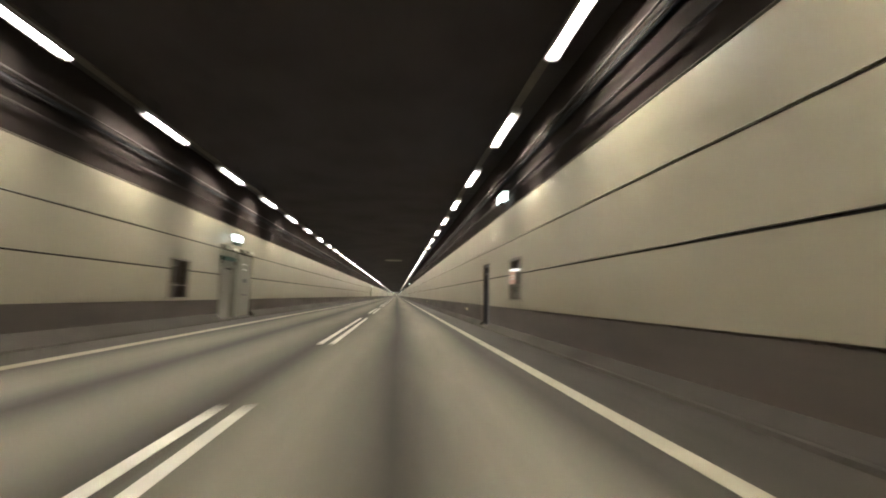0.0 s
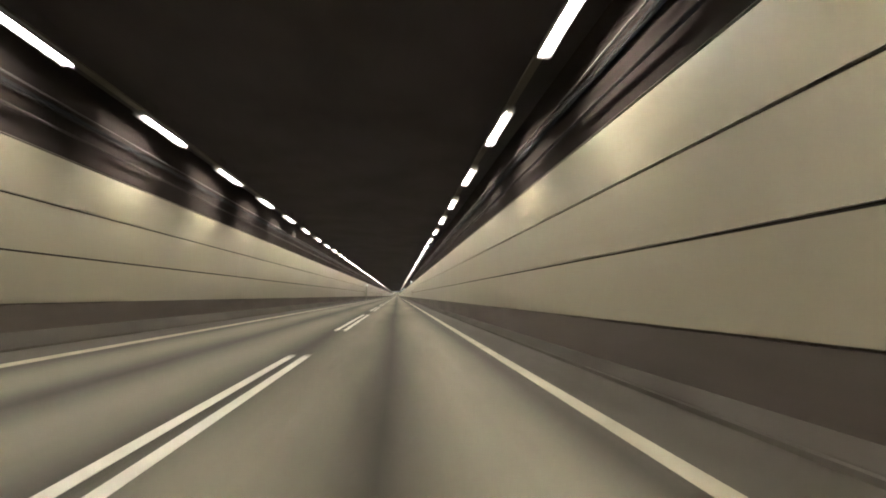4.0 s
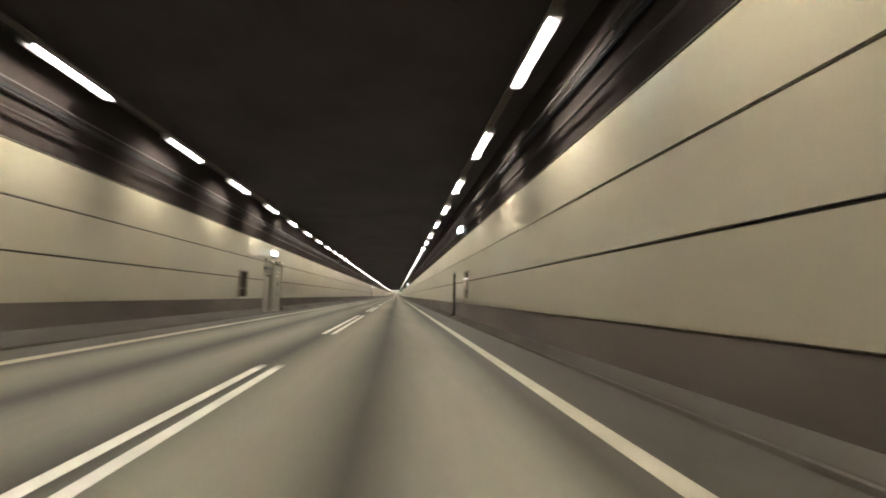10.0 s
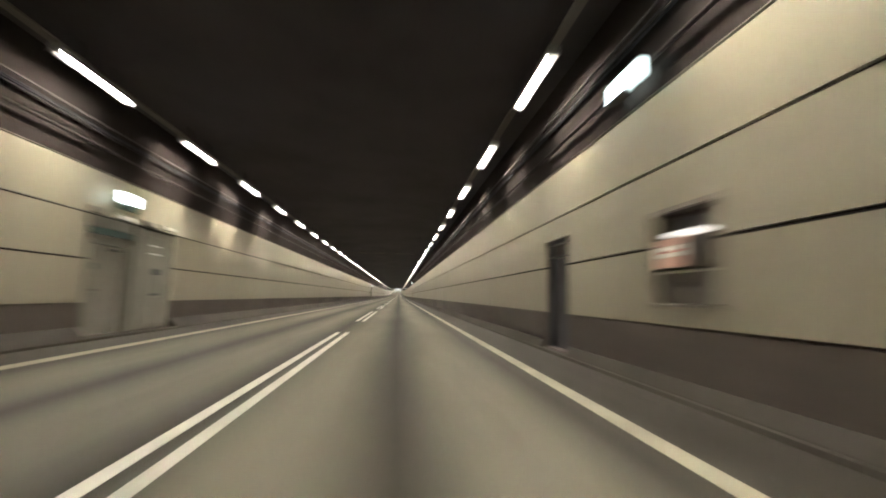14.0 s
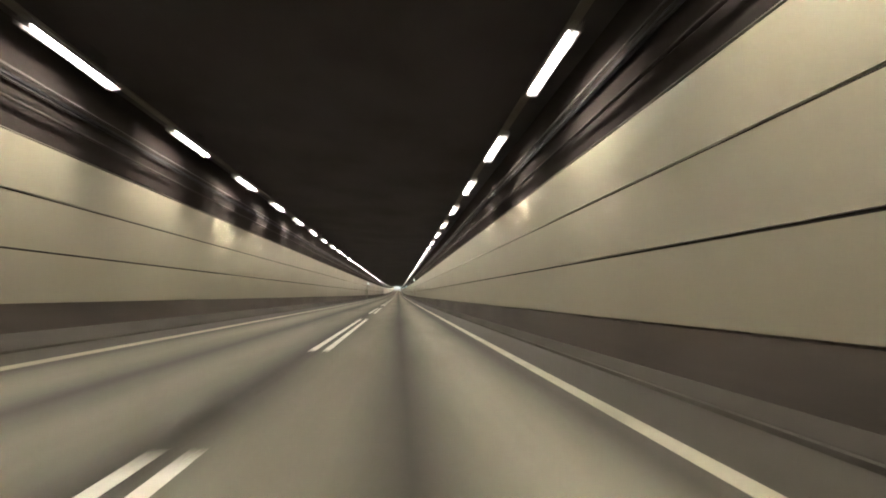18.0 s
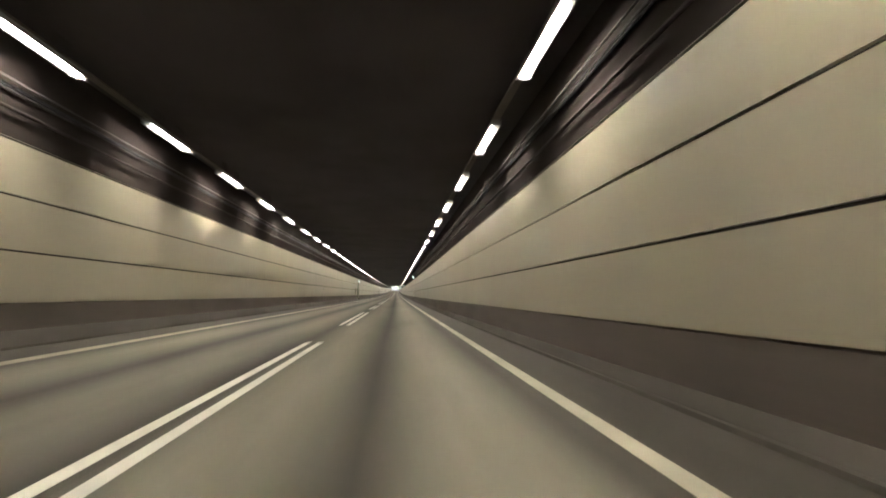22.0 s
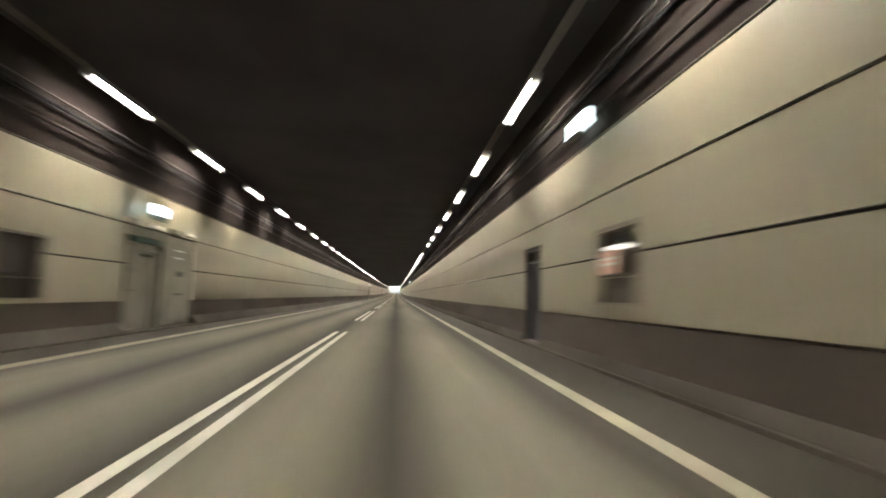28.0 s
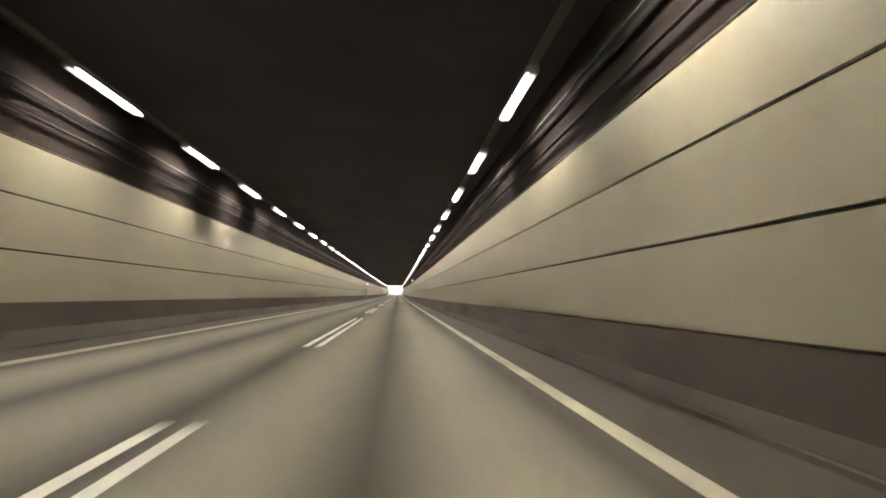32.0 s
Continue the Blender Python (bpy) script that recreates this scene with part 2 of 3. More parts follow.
# ---- large structure ----
road = tagged(part("road", plain((XL - 0.3, XR + 0.3, Y0, Y1 + 900, -0.4, 0.0)), ASPHALT), "grey asphalt carriageway with pale worn wheel tracks", "road", kind="structure")
tagged(part("ground", plain((-3000, XL - 0.3, Y1 + 5, 4300, -0.6, -0.1), (XR + 0.3, 3000, Y1 + 5, 4300, -0.6, -0.1)), GROUND), "open grassy ground outside the tunnel portal", "ground", kind="structure")

# openings of one station: right door, right niche, left bay, left niche (y from the station's mark, then z)
DOOR_R = (2.7, 4.0, 0.08, 2.30)
NICHE_R = (-1.35, -0.25, 1.05, 2.14)
BAY_L = (4.7, 8.5, 0.08, 2.725)
NICHE_L = (1.0, 2.1, 0.9, 2.03)


def at_stations(h):
    return [(h[0] + mark(k), h[1] + mark(k), h[2], h[3]) for k in range(N_STATIONS)]


WALL_T = 0.7
wall_r = tagged(part("wall_east", holed(XR + 0.05, WALL_T, Y0, Y1, 0.0, CEIL + 0.3, at_stations(DOOR_R) + at_stations(NICHE_R)), CONCRETE), "sooty dark concrete tunnel wall with a bare plinth", "wall", kind="structure")
wall_l = tagged(part("wall_west", holed(XL - 0.05, -WALL_T, Y0, Y1, 0.0, CEIL + 0.3, at_stations(BAY_L) + at_stations(NICHE_L)), CONCRETE), "sooty dark concrete tunnel wall with a bare plinth", "wall", kind="structure")
tagged(part("ceiling", plain((XL - 0.05, XR + 0.05, Y0, Y1, CEIL, CEIL + 0.3)), SOOT), "black sprayed fireproofing on the tunnel ceiling", "ceiling", kind="structure")
tagged(part("wall_south", plain((XL - 0.05, XR + 0.05, Y0 - 0.4, Y0, -0.2, CEIL + 0.3)), CONCRETE), "plain dark concrete wall closing the tunnel", "wall", kind="structure")
# masses added behind the walls to block light, so that recesses stay dark
tagged(part("wall_east_back", plain((XR + 0.05 + WALL_T, XR + 1.2, Y0, Y1, -0.2, CEIL + 0.3)), CONCRETE), "dark concrete mass added behind the tunnel wall to keep its recesses dark", "wall", kind="structure")
tagged(part("wall_west_back", plain((XL - 1.2, XL - 0.05 - WALL_T, Y0, Y1, -0.2, CEIL + 0.3)), CONCRETE), "dark concrete mass added behind the tunnel wall to keep its recesses dark", "wall", kind="structure")

for nm, x, d, holes in (("upper_wall_east", XR + 0.046, 0.004, at_stations(DOOR_R) + at_stations(NICHE_R)), ("upper_wall_west", XL - 0.046, -0.004, at_stations(BAY_L) + at_stations(NICHE_L))):
    tagged(part(nm, holed(x, d, Y0, Y1, ROW_Z[0] + 0.02, CEIL, holes), UPPER), "blackened paint on the tunnel wall behind and above the panels", "wall", kind="structure")

# kerbs with a chamfered road edge
KR, KL = 2.915, -6.52


def toe(face, wall_x, top, door):
    """A low dark kerb face, then the sloping concrete toe of the plinth, open at the doors."""
    d = 1 if wall_x > face else -1
    low = [(face, 0.0), (face + 0.008 * d, 0.05), (face + 0.03 * d, 0.06), (wall_x, 0.06), (wall_x, -0.05), (face, -0.05)]
    high = [(face + 0.035 * d, 0.055), (face + 0.045 * d, 0.075), (wall_x - 0.012 * d, top - 0.01), (wall_x, top), (wall_x, 0.055)]
    bm = prism(low, Y0, Y1)
    cuts = [Y0] + [mark(k) + v for k in range(N_STATIONS) for v in door[:2]] + [Y1]
    for a, b in zip(cuts[::2], cuts[1::2]):
        extra = prism(high, a, b)
        me = bpy.data.meshes.new("toe")
        extra.to_mesh(me)
        extra.free()
        bm.from_mesh(me)
        bpy.data.meshes.remove(me)
    return bm


tagged(part("kerb_east", toe(KR, XR + 0.05, 0.26, DOOR_R), KERB), "low grey concrete kerb with a sloping toe along the tunnel wall", "kerb", kind="structure")
tagged(part("kerb_west", toe(KL, XL - 0.05, 0.34, BAY_L), KERB), "low grey concrete kerb with a sloping toe along the tunnel wall", "kerb", kind="structure")


# smooth concrete plinth faces under the panels, a shadow gap below the lowest row
for nm, x, d, holes in (("plinth_east", XR + 0.008, 0.042, at_stations(DOOR_R)), ("plinth_west", XL - 0.008, -0.042, at_stations(BAY_L))):
    tagged(part(nm, holed(x, d, Y0, Y1, 0.05, ROW_Z[0] - 0.005, holes), CONCRETE), "sooty concrete plinth below the wall panels", "plinth", kind="structure")

# cream panels in three rows on each wall
def panel_rows(wall, face, depth, openings, plain_y):
    cuts = [-5.0, 10.0] + plain_y
    for r in range(3):
        z0, z1 = ROW_Z[r] + 0.02, ROW_Z[r + 1] - 0.02
        first = {}
        for k in range(-1, N_STATIONS):
            for i in range(len(cuts) - 1):
                a, b = cuts[i] + 0.002, cuts[i + 1] - 0.002
                if STATION * k + b < Y0 or STATION * k + a > Y1 or (k < 0 and i == 0):
                    continue
                if i == 0:
                    holes = [(h[0] + STATION_OFF[k], h[1] + STATION_OFF[k], h[2], h[3]) for h in openings]
                    part("panel", holed(face, depth, a, b, z0, z1, holes), PANEL, wall).matrix_world = pose(0, STATION * k, 0)
                elif i not in first:
                    first[i] = part("panel", holed(face, depth, a, b, z0, z1, []), PANEL, wall)
                    first[i].matrix_world = pose(0, STATION * k, 0)
                else:
                    ob = new("panel", first[i].data)
                    ob.parent = wall
                    ob.matrix_world = pose(0, STATION * k, 0)


panel_rows(wall_r, XR, 0.05, [DOOR_R, NICHE_R], [32.5, 55.0, 77.5, 95.0])
panel_rows(wall_l, XL, -0.05, [BAY_L, NICHE_L], [32.5, 55.0, 77.5, 95.0])

# slim pale caps along the panels' upper edge, a dark gap below them
for nm, x, d in (("trim_east", XR, -0.012), ("trim_west", XL, 0.012)):
    tagged(part(nm, plain((min(x, x + d), max(x, x + d), Y0, Y1, ROW_Z[3] + 0.002, ROW_Z[3] + 0.016), (x, x - d * 4, Y0, Y1, ROW_Z[3] + 0.004, ROW_Z[3] + 0.014)), CAP), "slim pale metal cap strip above the wall panels", "trim", kind="structure")

# road markings
for nm, x, w, paint in (("edge_line_east", 1.90, 0.19, EDGE_PAINT), ("edge_line_west", -5.42, 0.25, DIRTY_EDGE_PAINT)):
    tagged(part(nm, plain((x - w / 2, x + w / 2, Y0, Y1 + 600, -0.02, 0.004)), paint), "worn off-white painted edge line on the asphalt", "road marking", kind="structure")
DASH, CYCLE, DASH_FAR = 11.5, 17.34, -8.336
n = math.floor((Y0 - DASH_FAR) / CYCLE)
dash_mesh = None
while DASH_FAR + n * CYCLE < Y1 + 300:
    for x in (-1.795, -1.536):
        y = DASH_FAR + n * CYCLE - DASH
        if dash_mesh is None:
            ob = part("lane_dash", plain((-0.06, 0.06, 0, DASH, -0.02, 0.004)), PAINT, road)
            dash_mesh = ob.data
        else:
            ob = new("lane_dash", dash_mesh)
            ob.parent = road
        ob.matrix_world = pose(x, y, 0)
    n += 1

# ---- ceiling lamps ----
SPACING, PHASE, LAMP_LEN = STATION / 22, -1.147, 1.8
SECTION = 382.5  # where two tunnel sections meet and the lamp rows start afresh
DRIFT_R = [[(-80, -0.3), (54, -0.33), (98, -0.78), (157, -1.43), (202, -1.95), (230, -2.1), (265, -2.45), (290, -2.45), (315, -2.15), (380, -2.3)],
           [(383, -0.2), (417, -0.08), (546, -0.13), (603, -0.33), (660, -0.42), (717, -0.7), (722, 0.04), (803, -0.65), (889, -0.65), (917, -0.8)]]
DRIFT_L = [[(-80, 0.8), (59, 0.9), (104, 0.56), (162, 0.21), (208, -0.17), (235, -0.49), (266, -0.7), (294, -0.6), (320, -0.8), (352, -1.13), (380, -1.33)],
           [(383, 0.9), (495, 0.83), (663, 0.8), (694, 0.42), (722, 0.4), (727, 1.36), (808, 0.3), (863, 0.48), (921, 0.17)]]


def drift(tables, y):
    table = tables[0] if y < SECTION else tables[1]
    return float(np.interp(y, [a for a, b in table], [b for a, b in table]))


LAMP_W = 0.085   # half width of the diffuser


# profiles of the shallow tray with its wide flanges, and of the diffuser that stands a little proud of it
# the pale flanges are shaped to catch light and imitate glow round the lamp
TROUGH = [(-LAMP_W - 0.03, 0.012), (-LAMP_W - 0.034, 0.02), (-LAMP_W - 0.01, 0.1), (-LAMP_W + 0.02, 0.13), (LAMP_W - 0.02, 0.13), (LAMP_W + 0.01, 0.1), (LAMP_W + 0.034, 0.02), (LAMP_W + 0.03, 0.012),
          (LAMP_W + 0.006, 0.012), (LAMP_W + 0.004, 0.06), (-LAMP_W - 0.004, 0.06), (-LAMP_W - 0.006, 0.012)]
LENS = [(-LAMP_W, 0.055), (-LAMP_W, 0.014), (-LAMP_W * 0.8, 0.005), (-LAMP_W * 0.4, 0.0), (LAMP_W * 0.4, 0.0), (LAMP_W * 0.8, 0.005), (LAMP_W, 0.014), (LAMP_W, 0.055)]
# unseen cross blades, added only to shape the lamps' pools on the walls
BLADES = [-0.84 + 0.06 * i for i in range(29)]
BLADE_DEEP = 0.036


def lamp(x, y):
    """A long trough lamp; its origin at the middle of its underside."""
    t = thing("ceiling_lamp", x, y, LAMP_Z, "long grey trough lamp with a glowing white diffuser under the ceiling", "lamp", "tunnel ceiling lamps")
    h = LAMP_LEN / 2
    part("housing", prism(TROUGH, -h, h), LAMP_STEEL, t, "pale grey sheet steel trough")
    part("diffuser", prism(LENS, -h + 0.012, h - 0.012), TUBE, t, "glowing white diffuser")
    part("louvre", plain(*[(-LAMP_W, LAMP_W, q - 0.001, q + 0.001, -BLADE_DEEP, -0.001) for q in BLADES]), BLADE, t, "unseen row of thin cross blades added under the diffuser to shape its light")["kind"] = "stuff"
    for q in (-h, h):
        part("end_cap", plain((-LAMP_W - 0.036, LAMP_W + 0.036, q - 0.008, q + 0.008, -BLADE_DEEP, 0.122)), LAMP_STEEL, t)
    for q in (-0.6, 0.6):
        part("hanger", plain((-0.02, 0.02, q - 0.02, q + 0.02, 0.172, CEIL - LAMP_Z)), STEEL, t)
    return t


def lamp_places(tables, extra, gone):
    n = math.floor((Y0 - PHASE) / SPACING) + 1
    out = []
    while PHASE + n * SPACING < Y1 - 3:
        y = PHASE + n * SPACING
        y += drift(tables, y)
        if not any(a < y < b for a, b in gone):
            out.append(y - LAMP_LEN / 2)
        n += 1
    return out + [extra - LAMP_LEN / 2]  # one lamp more where two tunnel sections meet


NEAR_START, NEAR_END = -25.0, 645.0
first_lamp = None
far_housing, far_glow, far_blades = bmesh.new(), bmesh.new(), bmesh.new()
for x, tables, extra, gone in ((LAMP_R, DRIFT_R, 382.9, [(217, 222), (833.5, 837)]), (LAMP_L, DRIFT_L, 383.8, [(394, 397)])):
    for y in lamp_places(tables, extra, gone):
        if NEAR_START < y < NEAR_END:
            if first_lamp is None:
                first_lamp = lamp(x, y)
            else:
                copy_thing(first_lamp, pose(x, y, LAMP_Z))
        else:
            h = LAMP_LEN / 2
            add_prism(far_housing, TROUGH, x, y - h, y + h, LAMP_Z)
            add_prism(far_glow, LENS, x, y - h + 0.012, y + h - 0.012, LAMP_Z)
            for q in (-h, h):
                box(far_housing, x - LAMP_W - 0.036, x + LAMP_W + 0.036, y + q - 0.008, y + q + 0.008, LAMP_Z - BLADE_DEEP, LAMP_Z + 0.122)
            for q in BLADES:
                box(far_blades, x - LAMP_W, x + LAMP_W, y + q - 0.001, y + q + 0.001, LAMP_Z - BLADE_DEEP, LAMP_Z - 0.001)
far_lamps = tagged(part("far_ceiling_lamps", far_housing, LAMP_STEEL), "far rows of glowing trough lamps under the ceiling", "lamp", kind="stuff")
part("diffusers", far_glow, TUBE, far_lamps, "glowing white diffusers")
part("louvres", far_blades, BLADE, far_lamps, "unseen thin dull cross blades added to shape the lamps' light")["kind"] = "stuff"
for nm, x in (("lamp_rail_east", LAMP_R), ("lamp_rail_west", LAMP_L)):
    tagged(part(nm, plain((x - 0.085, x + 0.085, Y0, Y1, LAMP_Z + 0.135, LAMP_Z + 0.17)), DUSTY), "pale dusty steel rail that carries the lamps", "rail", kind="structure")

# cable ladders and a pipe high on both walls
def upright_bar(x0, x1, y, z0, z1):
    return (min(x0, x1), max(x0, x1), y - 0.015, y + 0.015, z0, z1)


for side, xw, s, top, low, pipe_z in (("east", XR + 0.046, -1, 4.74, 4.56, 4.14), ("west", XL - 0.046, 1, 4.68, 4.47, 4.2)):
    tagged(part("pipe_" + side, tube(xw + s * 0.1, pipe_z, 0.032, Y0, Y1, 12), PIPE, smooth=True), "dusty grey pipe run along the upper tunnel wall", "pipe", kind="structure")
    ladder = tagged(part("cable_ladder_" + side, plain((min(xw + s * 0.15, xw + s * 0.175), max(xw + s * 0.15, xw + s * 0.175), Y0, Y1, top - 0.012, top + 0.022)), STEEL), "dull steel cable ladder along the upper tunnel wall", "cable ladder", kind="structure")
    part("lower_rail", plain((min(xw + s * 0.15, xw + s * 0.17), max(xw + s * 0.15, xw + s * 0.17), Y0, Y1, low - 0.012, low + 0.012)), RAIL, ladder, "dull steel lower rail")
    for j in range(3):
        part("cable", tube(xw + s * (0.07 + 0.02 * (j % 2)), low + 0.05 + j * 0.045, 0.021, Y0, Y1, 8), CABLE, ladder, "black cable", smooth=True)
    bars, hooks = bmesh.new(), bmesh.new()
    y = Y0 + 1
    while y < 1000:
        box(bars, *upright_bar(xw, xw + s * 0.148, y, low - 0.03, low - 0.014))
        box(bars, *upright_bar(xw, xw + s * 0.148, y, top - 0.03, top - 0.014))
        box(bars, *upright_bar(xw + s * 0.12, xw + s * 0.148, y, low - 0.012, top - 0.032))
        box(hooks, *upright_bar(xw, xw + s * 0.12, y + 0.6, pipe_z - 0.05, pipe_z - 0.033))
        y += 1.5
    part("brackets", bars, RAIL, ladder, "small steel wall brackets")["kind"] = "stuff"
    part("pipe_hooks", hooks, RAIL, ladder, "small steel pipe hooks")["kind"] = "stuff"


# ---- emergency stations ----
def station_sign(x, y, z, s, tall):
    """A lit exit sign standing off the wall; s is the way to the road."""
    t = thing("exit_sign", x, y, z, "glowing white emergency exit sign box on the tunnel wall", "sign", "emergency exit signs")
    w = 0.32 if s > 0 else 0.28
    part("case", rounded(-0.068, 0.068, -w, w, 0.0, tall, 0.01), GREYGREEN, t, "grey-green sheet metal case")
    # east signs get an added wall-side glow to imitate a halo on the wall
    for f in ((1,) if s > 0 else (-1, 1)):
        part("face", plain((0.069 * f, 0.075 * f, -w + 0.008, w - 0.008, 0.008, tall - 0.008)), SIGN_LIGHT, t, "glowing white face")
    part("end_face", plain((-0.064, 0.064, -w - 0.008, -w - 0.001, 0.01, tall - 0.01)), SIGN_LIGHT, t, "glowing white face")
    if s > 0:
        part("lower_plate", plain((-0.05, 0.05, -w, w, -0.13, -0.004)), GREEN, t, "dark green plate under the lit box")
    else:
        part("drip_edge", plain((-0.074, 0.074, -w, w, -0.012, -0.001)), STEEL, t)
    for q in (-0.22, 0.22):
        part("bracket", plain((min(0, -s * 0.25), max(0, -s * 0.25), q - 0.02, q + 0.02, tall * 0.5, tall * 0.5 + 0.03)), STEEL, t)
    return t


def niche(x, y, s, lit):
    """An emergency cabinet set in its recess; s is the way to the road, x the panel face."""
    w, z0, z1 = (0.55, NICHE_R[2], NICHE_R[3]) if lit else (0.55, NICHE_L[2], NICHE_L[3])
    t = thing("emergency_niche", x, y, z0, "recessed brown emergency cabinet with a glowing orange and white label" if lit else "dull brown recessed emergency cabinet with a pale sill", "cabinet", "emergency cabinets")
    h = z1 - z0

    def slab(a, b, y0, y1, lo, hi):
        return (min(s * a, s * b), max(s * a, s * b), y0, y1, lo, hi)

    part("back", plain(slab(-0.5, -0.24, -w + 0.005, w - 0.005, 0.005, h - 0.005)), RECESS, t, "dull brown back of the recess")
    part("frame", plain(slab(-0.06, 0.02, -w - 0.05, -w, -0.05, h + 0.05), slab(-0.06, 0.02, w, w + 0.05, -0.05, h + 0.05), slab(-0.06, 0.02, -w, w, h, h + 0.05)), GREYBROWN, t, "painted steel frame")
    part("sill", plain(slab(-0.23, 0.03, -w, w, -0.03, -0.002)), PALE, t, "pale steel sill")
    if lit:
        lower_door = part("lower_door", rounded(*slab(-0.12, -0.06, -w + 0.02, w - 0.02, 0.01, 0.39), 0.008), DUSTY, t, "dusty grey-brown cabinet door")
        part("door_knob", rounded(*slab(-0.06, -0.03, -0.03, 0.03, 0.2, 0.26), 0.008), STEEL, lower_door)
        part("hinge", plain(slab(-0.06, -0.05, 0.49, 0.52, 0.05, 0.12)), STEEL, lower_door)
        part("door_rim", plain(slab(-0.06, -0.05, -w + 0.03, w - 0.03, 0.36, 0.38)), PALE, lower_door, "pale folded upper rim")
        part("telephone_box", rounded(*slab(-0.24, -0.14, 0.0, 0.32, 0.84, 1.02), 0.01), DARK, t, "dark telephone box")
        label_box = part("label_box", rounded(*slab(-0.2, 0.03, -0.08, 0.42, 0.41, 0.77), 0.008), GREYBROWN, t, "grey-brown steel light box")
        part("upper_strip", plain(slab(0.031, 0.036, -0.065, 0.405, 0.675, 0.757)), RED_LIGHT, label_box, "glowing orange-red strip")
        part("white_strip", plain(slab(0.031, 0.036, -0.065, 0.405, 0.545, 0.67)), WARM_LIGHT, label_box, "glowing white strip")
        part("lower_strip", plain(slab(0.031, 0.036, -0.065, 0.405, 0.425, 0.54)), RED_LIGHT, label_box, "glowing orange-red strip")
        part("top_light", rounded(*slab(-0.1, 0.12, -0.36, 0.12, 0.776, 0.816), 0.008), BAR_LIGHT, t, "thin glowing white lamp bar")
        part("lettering_bar", plain(slab(0.0362, 0.039, 0.02, 0.32, 0.595, 0.62)), RED, label_box, "thin red bar of lettering")
    else:
        part("shelf", plain(slab(-0.235, -0.03, -w + 0.01, w - 0.01, 0.36, 0.385)), GREYBROWN, t)
        for q in (-0.25, 0.2):
            part("extinguisher_bracket", rounded(*slab(-0.235, -0.12, q - 0.1, q + 0.1, 0.45, 0.95), 0.02), RECESS, t)
    return t


def exit_door(x, y, s):
    t = thing("emergency_door", x, y, DOOR_R[2], "dark grey steel emergency door recessed in the wall", "door", "emergency doors")
    leaf = part("leaf", rounded(min(-s * 0.24, -s * 0.18), max(-s * 0.24, -s * 0.18), -0.58, 0.58, 0.0, 1.86, 0.008), DARK, t, "dark grey steel leaf")
    part("transom", rounded(min(-s * 0.24, -s * 0.19), max(-s * 0.24, -s * 0.19), -0.58, 0.58, 1.9, 2.14, 0.008), DARK_BROWN, t, "dark brown panel over the leaf")
    for a, b, lo, hi in ((-0.645, -0.58, 0, 2.2), (0.58, 0.645, 0, 2.2), (-0.58, 0.58, 2.14, 2.2), (-0.58, 0.58, 1.86, 1.9)):
        part("frame_bar", plain((min(-s * 0.28, -s * 0.06), max(-s * 0.28, -s * 0.06), a, b, lo, hi)), DARK, t)
    part("handle", rounded(min(-s * 0.18, -s * 0.12), max(-s * 0.18, -s * 0.12), -0.34, -0.2, 0.98, 1.01, 0.006), STEEL, leaf, "steel lever handle")
    return t


def escape_bay(x, y, s):
    """The wide left bay: a pale door under a green header beside an equipment cabinet."""
    t = thing("escape_door", x, y, BAY_L[2], "grey-green escape door under a green header in a recess", "door", "escape doors")
    leaf = part("leaf", rounded(min(-s * 0.2, -s * 0.14), max(-s * 0.2, -s * 0.14), -0.6, 0.6, 0.0, 2.02, 0.008), PALE, t, "pale grey door leaf")
    part("door_plate", plain((-s * 0.14, -s * 0.136, -0.56, -0.36, 1.46, 1.6)), GREEN, leaf, "small dark green plate")
    part("closer", rounded(min(-s * 0.14, -s * 0.08), max(-s * 0.14, -s * 0.08), 0.1, 0.4, 1.9, 1.96, 0.008), STEEL, leaf, "steel door closer")
    part("frame", plain((-s * 0.28, -s * 0.04, -0.72, -0.6, 0, 2.12), (-s * 0.28, -s * 0.04, 0.6, 0.72, 0, 2.12), (-s * 0.28, -s * 0.04, -0.6, 0.6, 2.02, 2.23)), GREYGREEN, t)
    part("header", plain((-s * 0.14, s * 0.02, -0.68, 0.68, 2.24, 2.38)), GREEN, t, "dark green header sign")
    part("handle", rounded(min(-s * 0.14, -s * 0.08), max(-s * 0.14, -s * 0.08), -0.5, -0.36, 0.98, 1.01, 0.006), STEEL, leaf, "steel lever handle")
    part("top_panel", plain((-s * 0.2, -s * 0.03, -0.78, 0.78, 2.4, 2.63)), GREYGREEN, t)
    return t


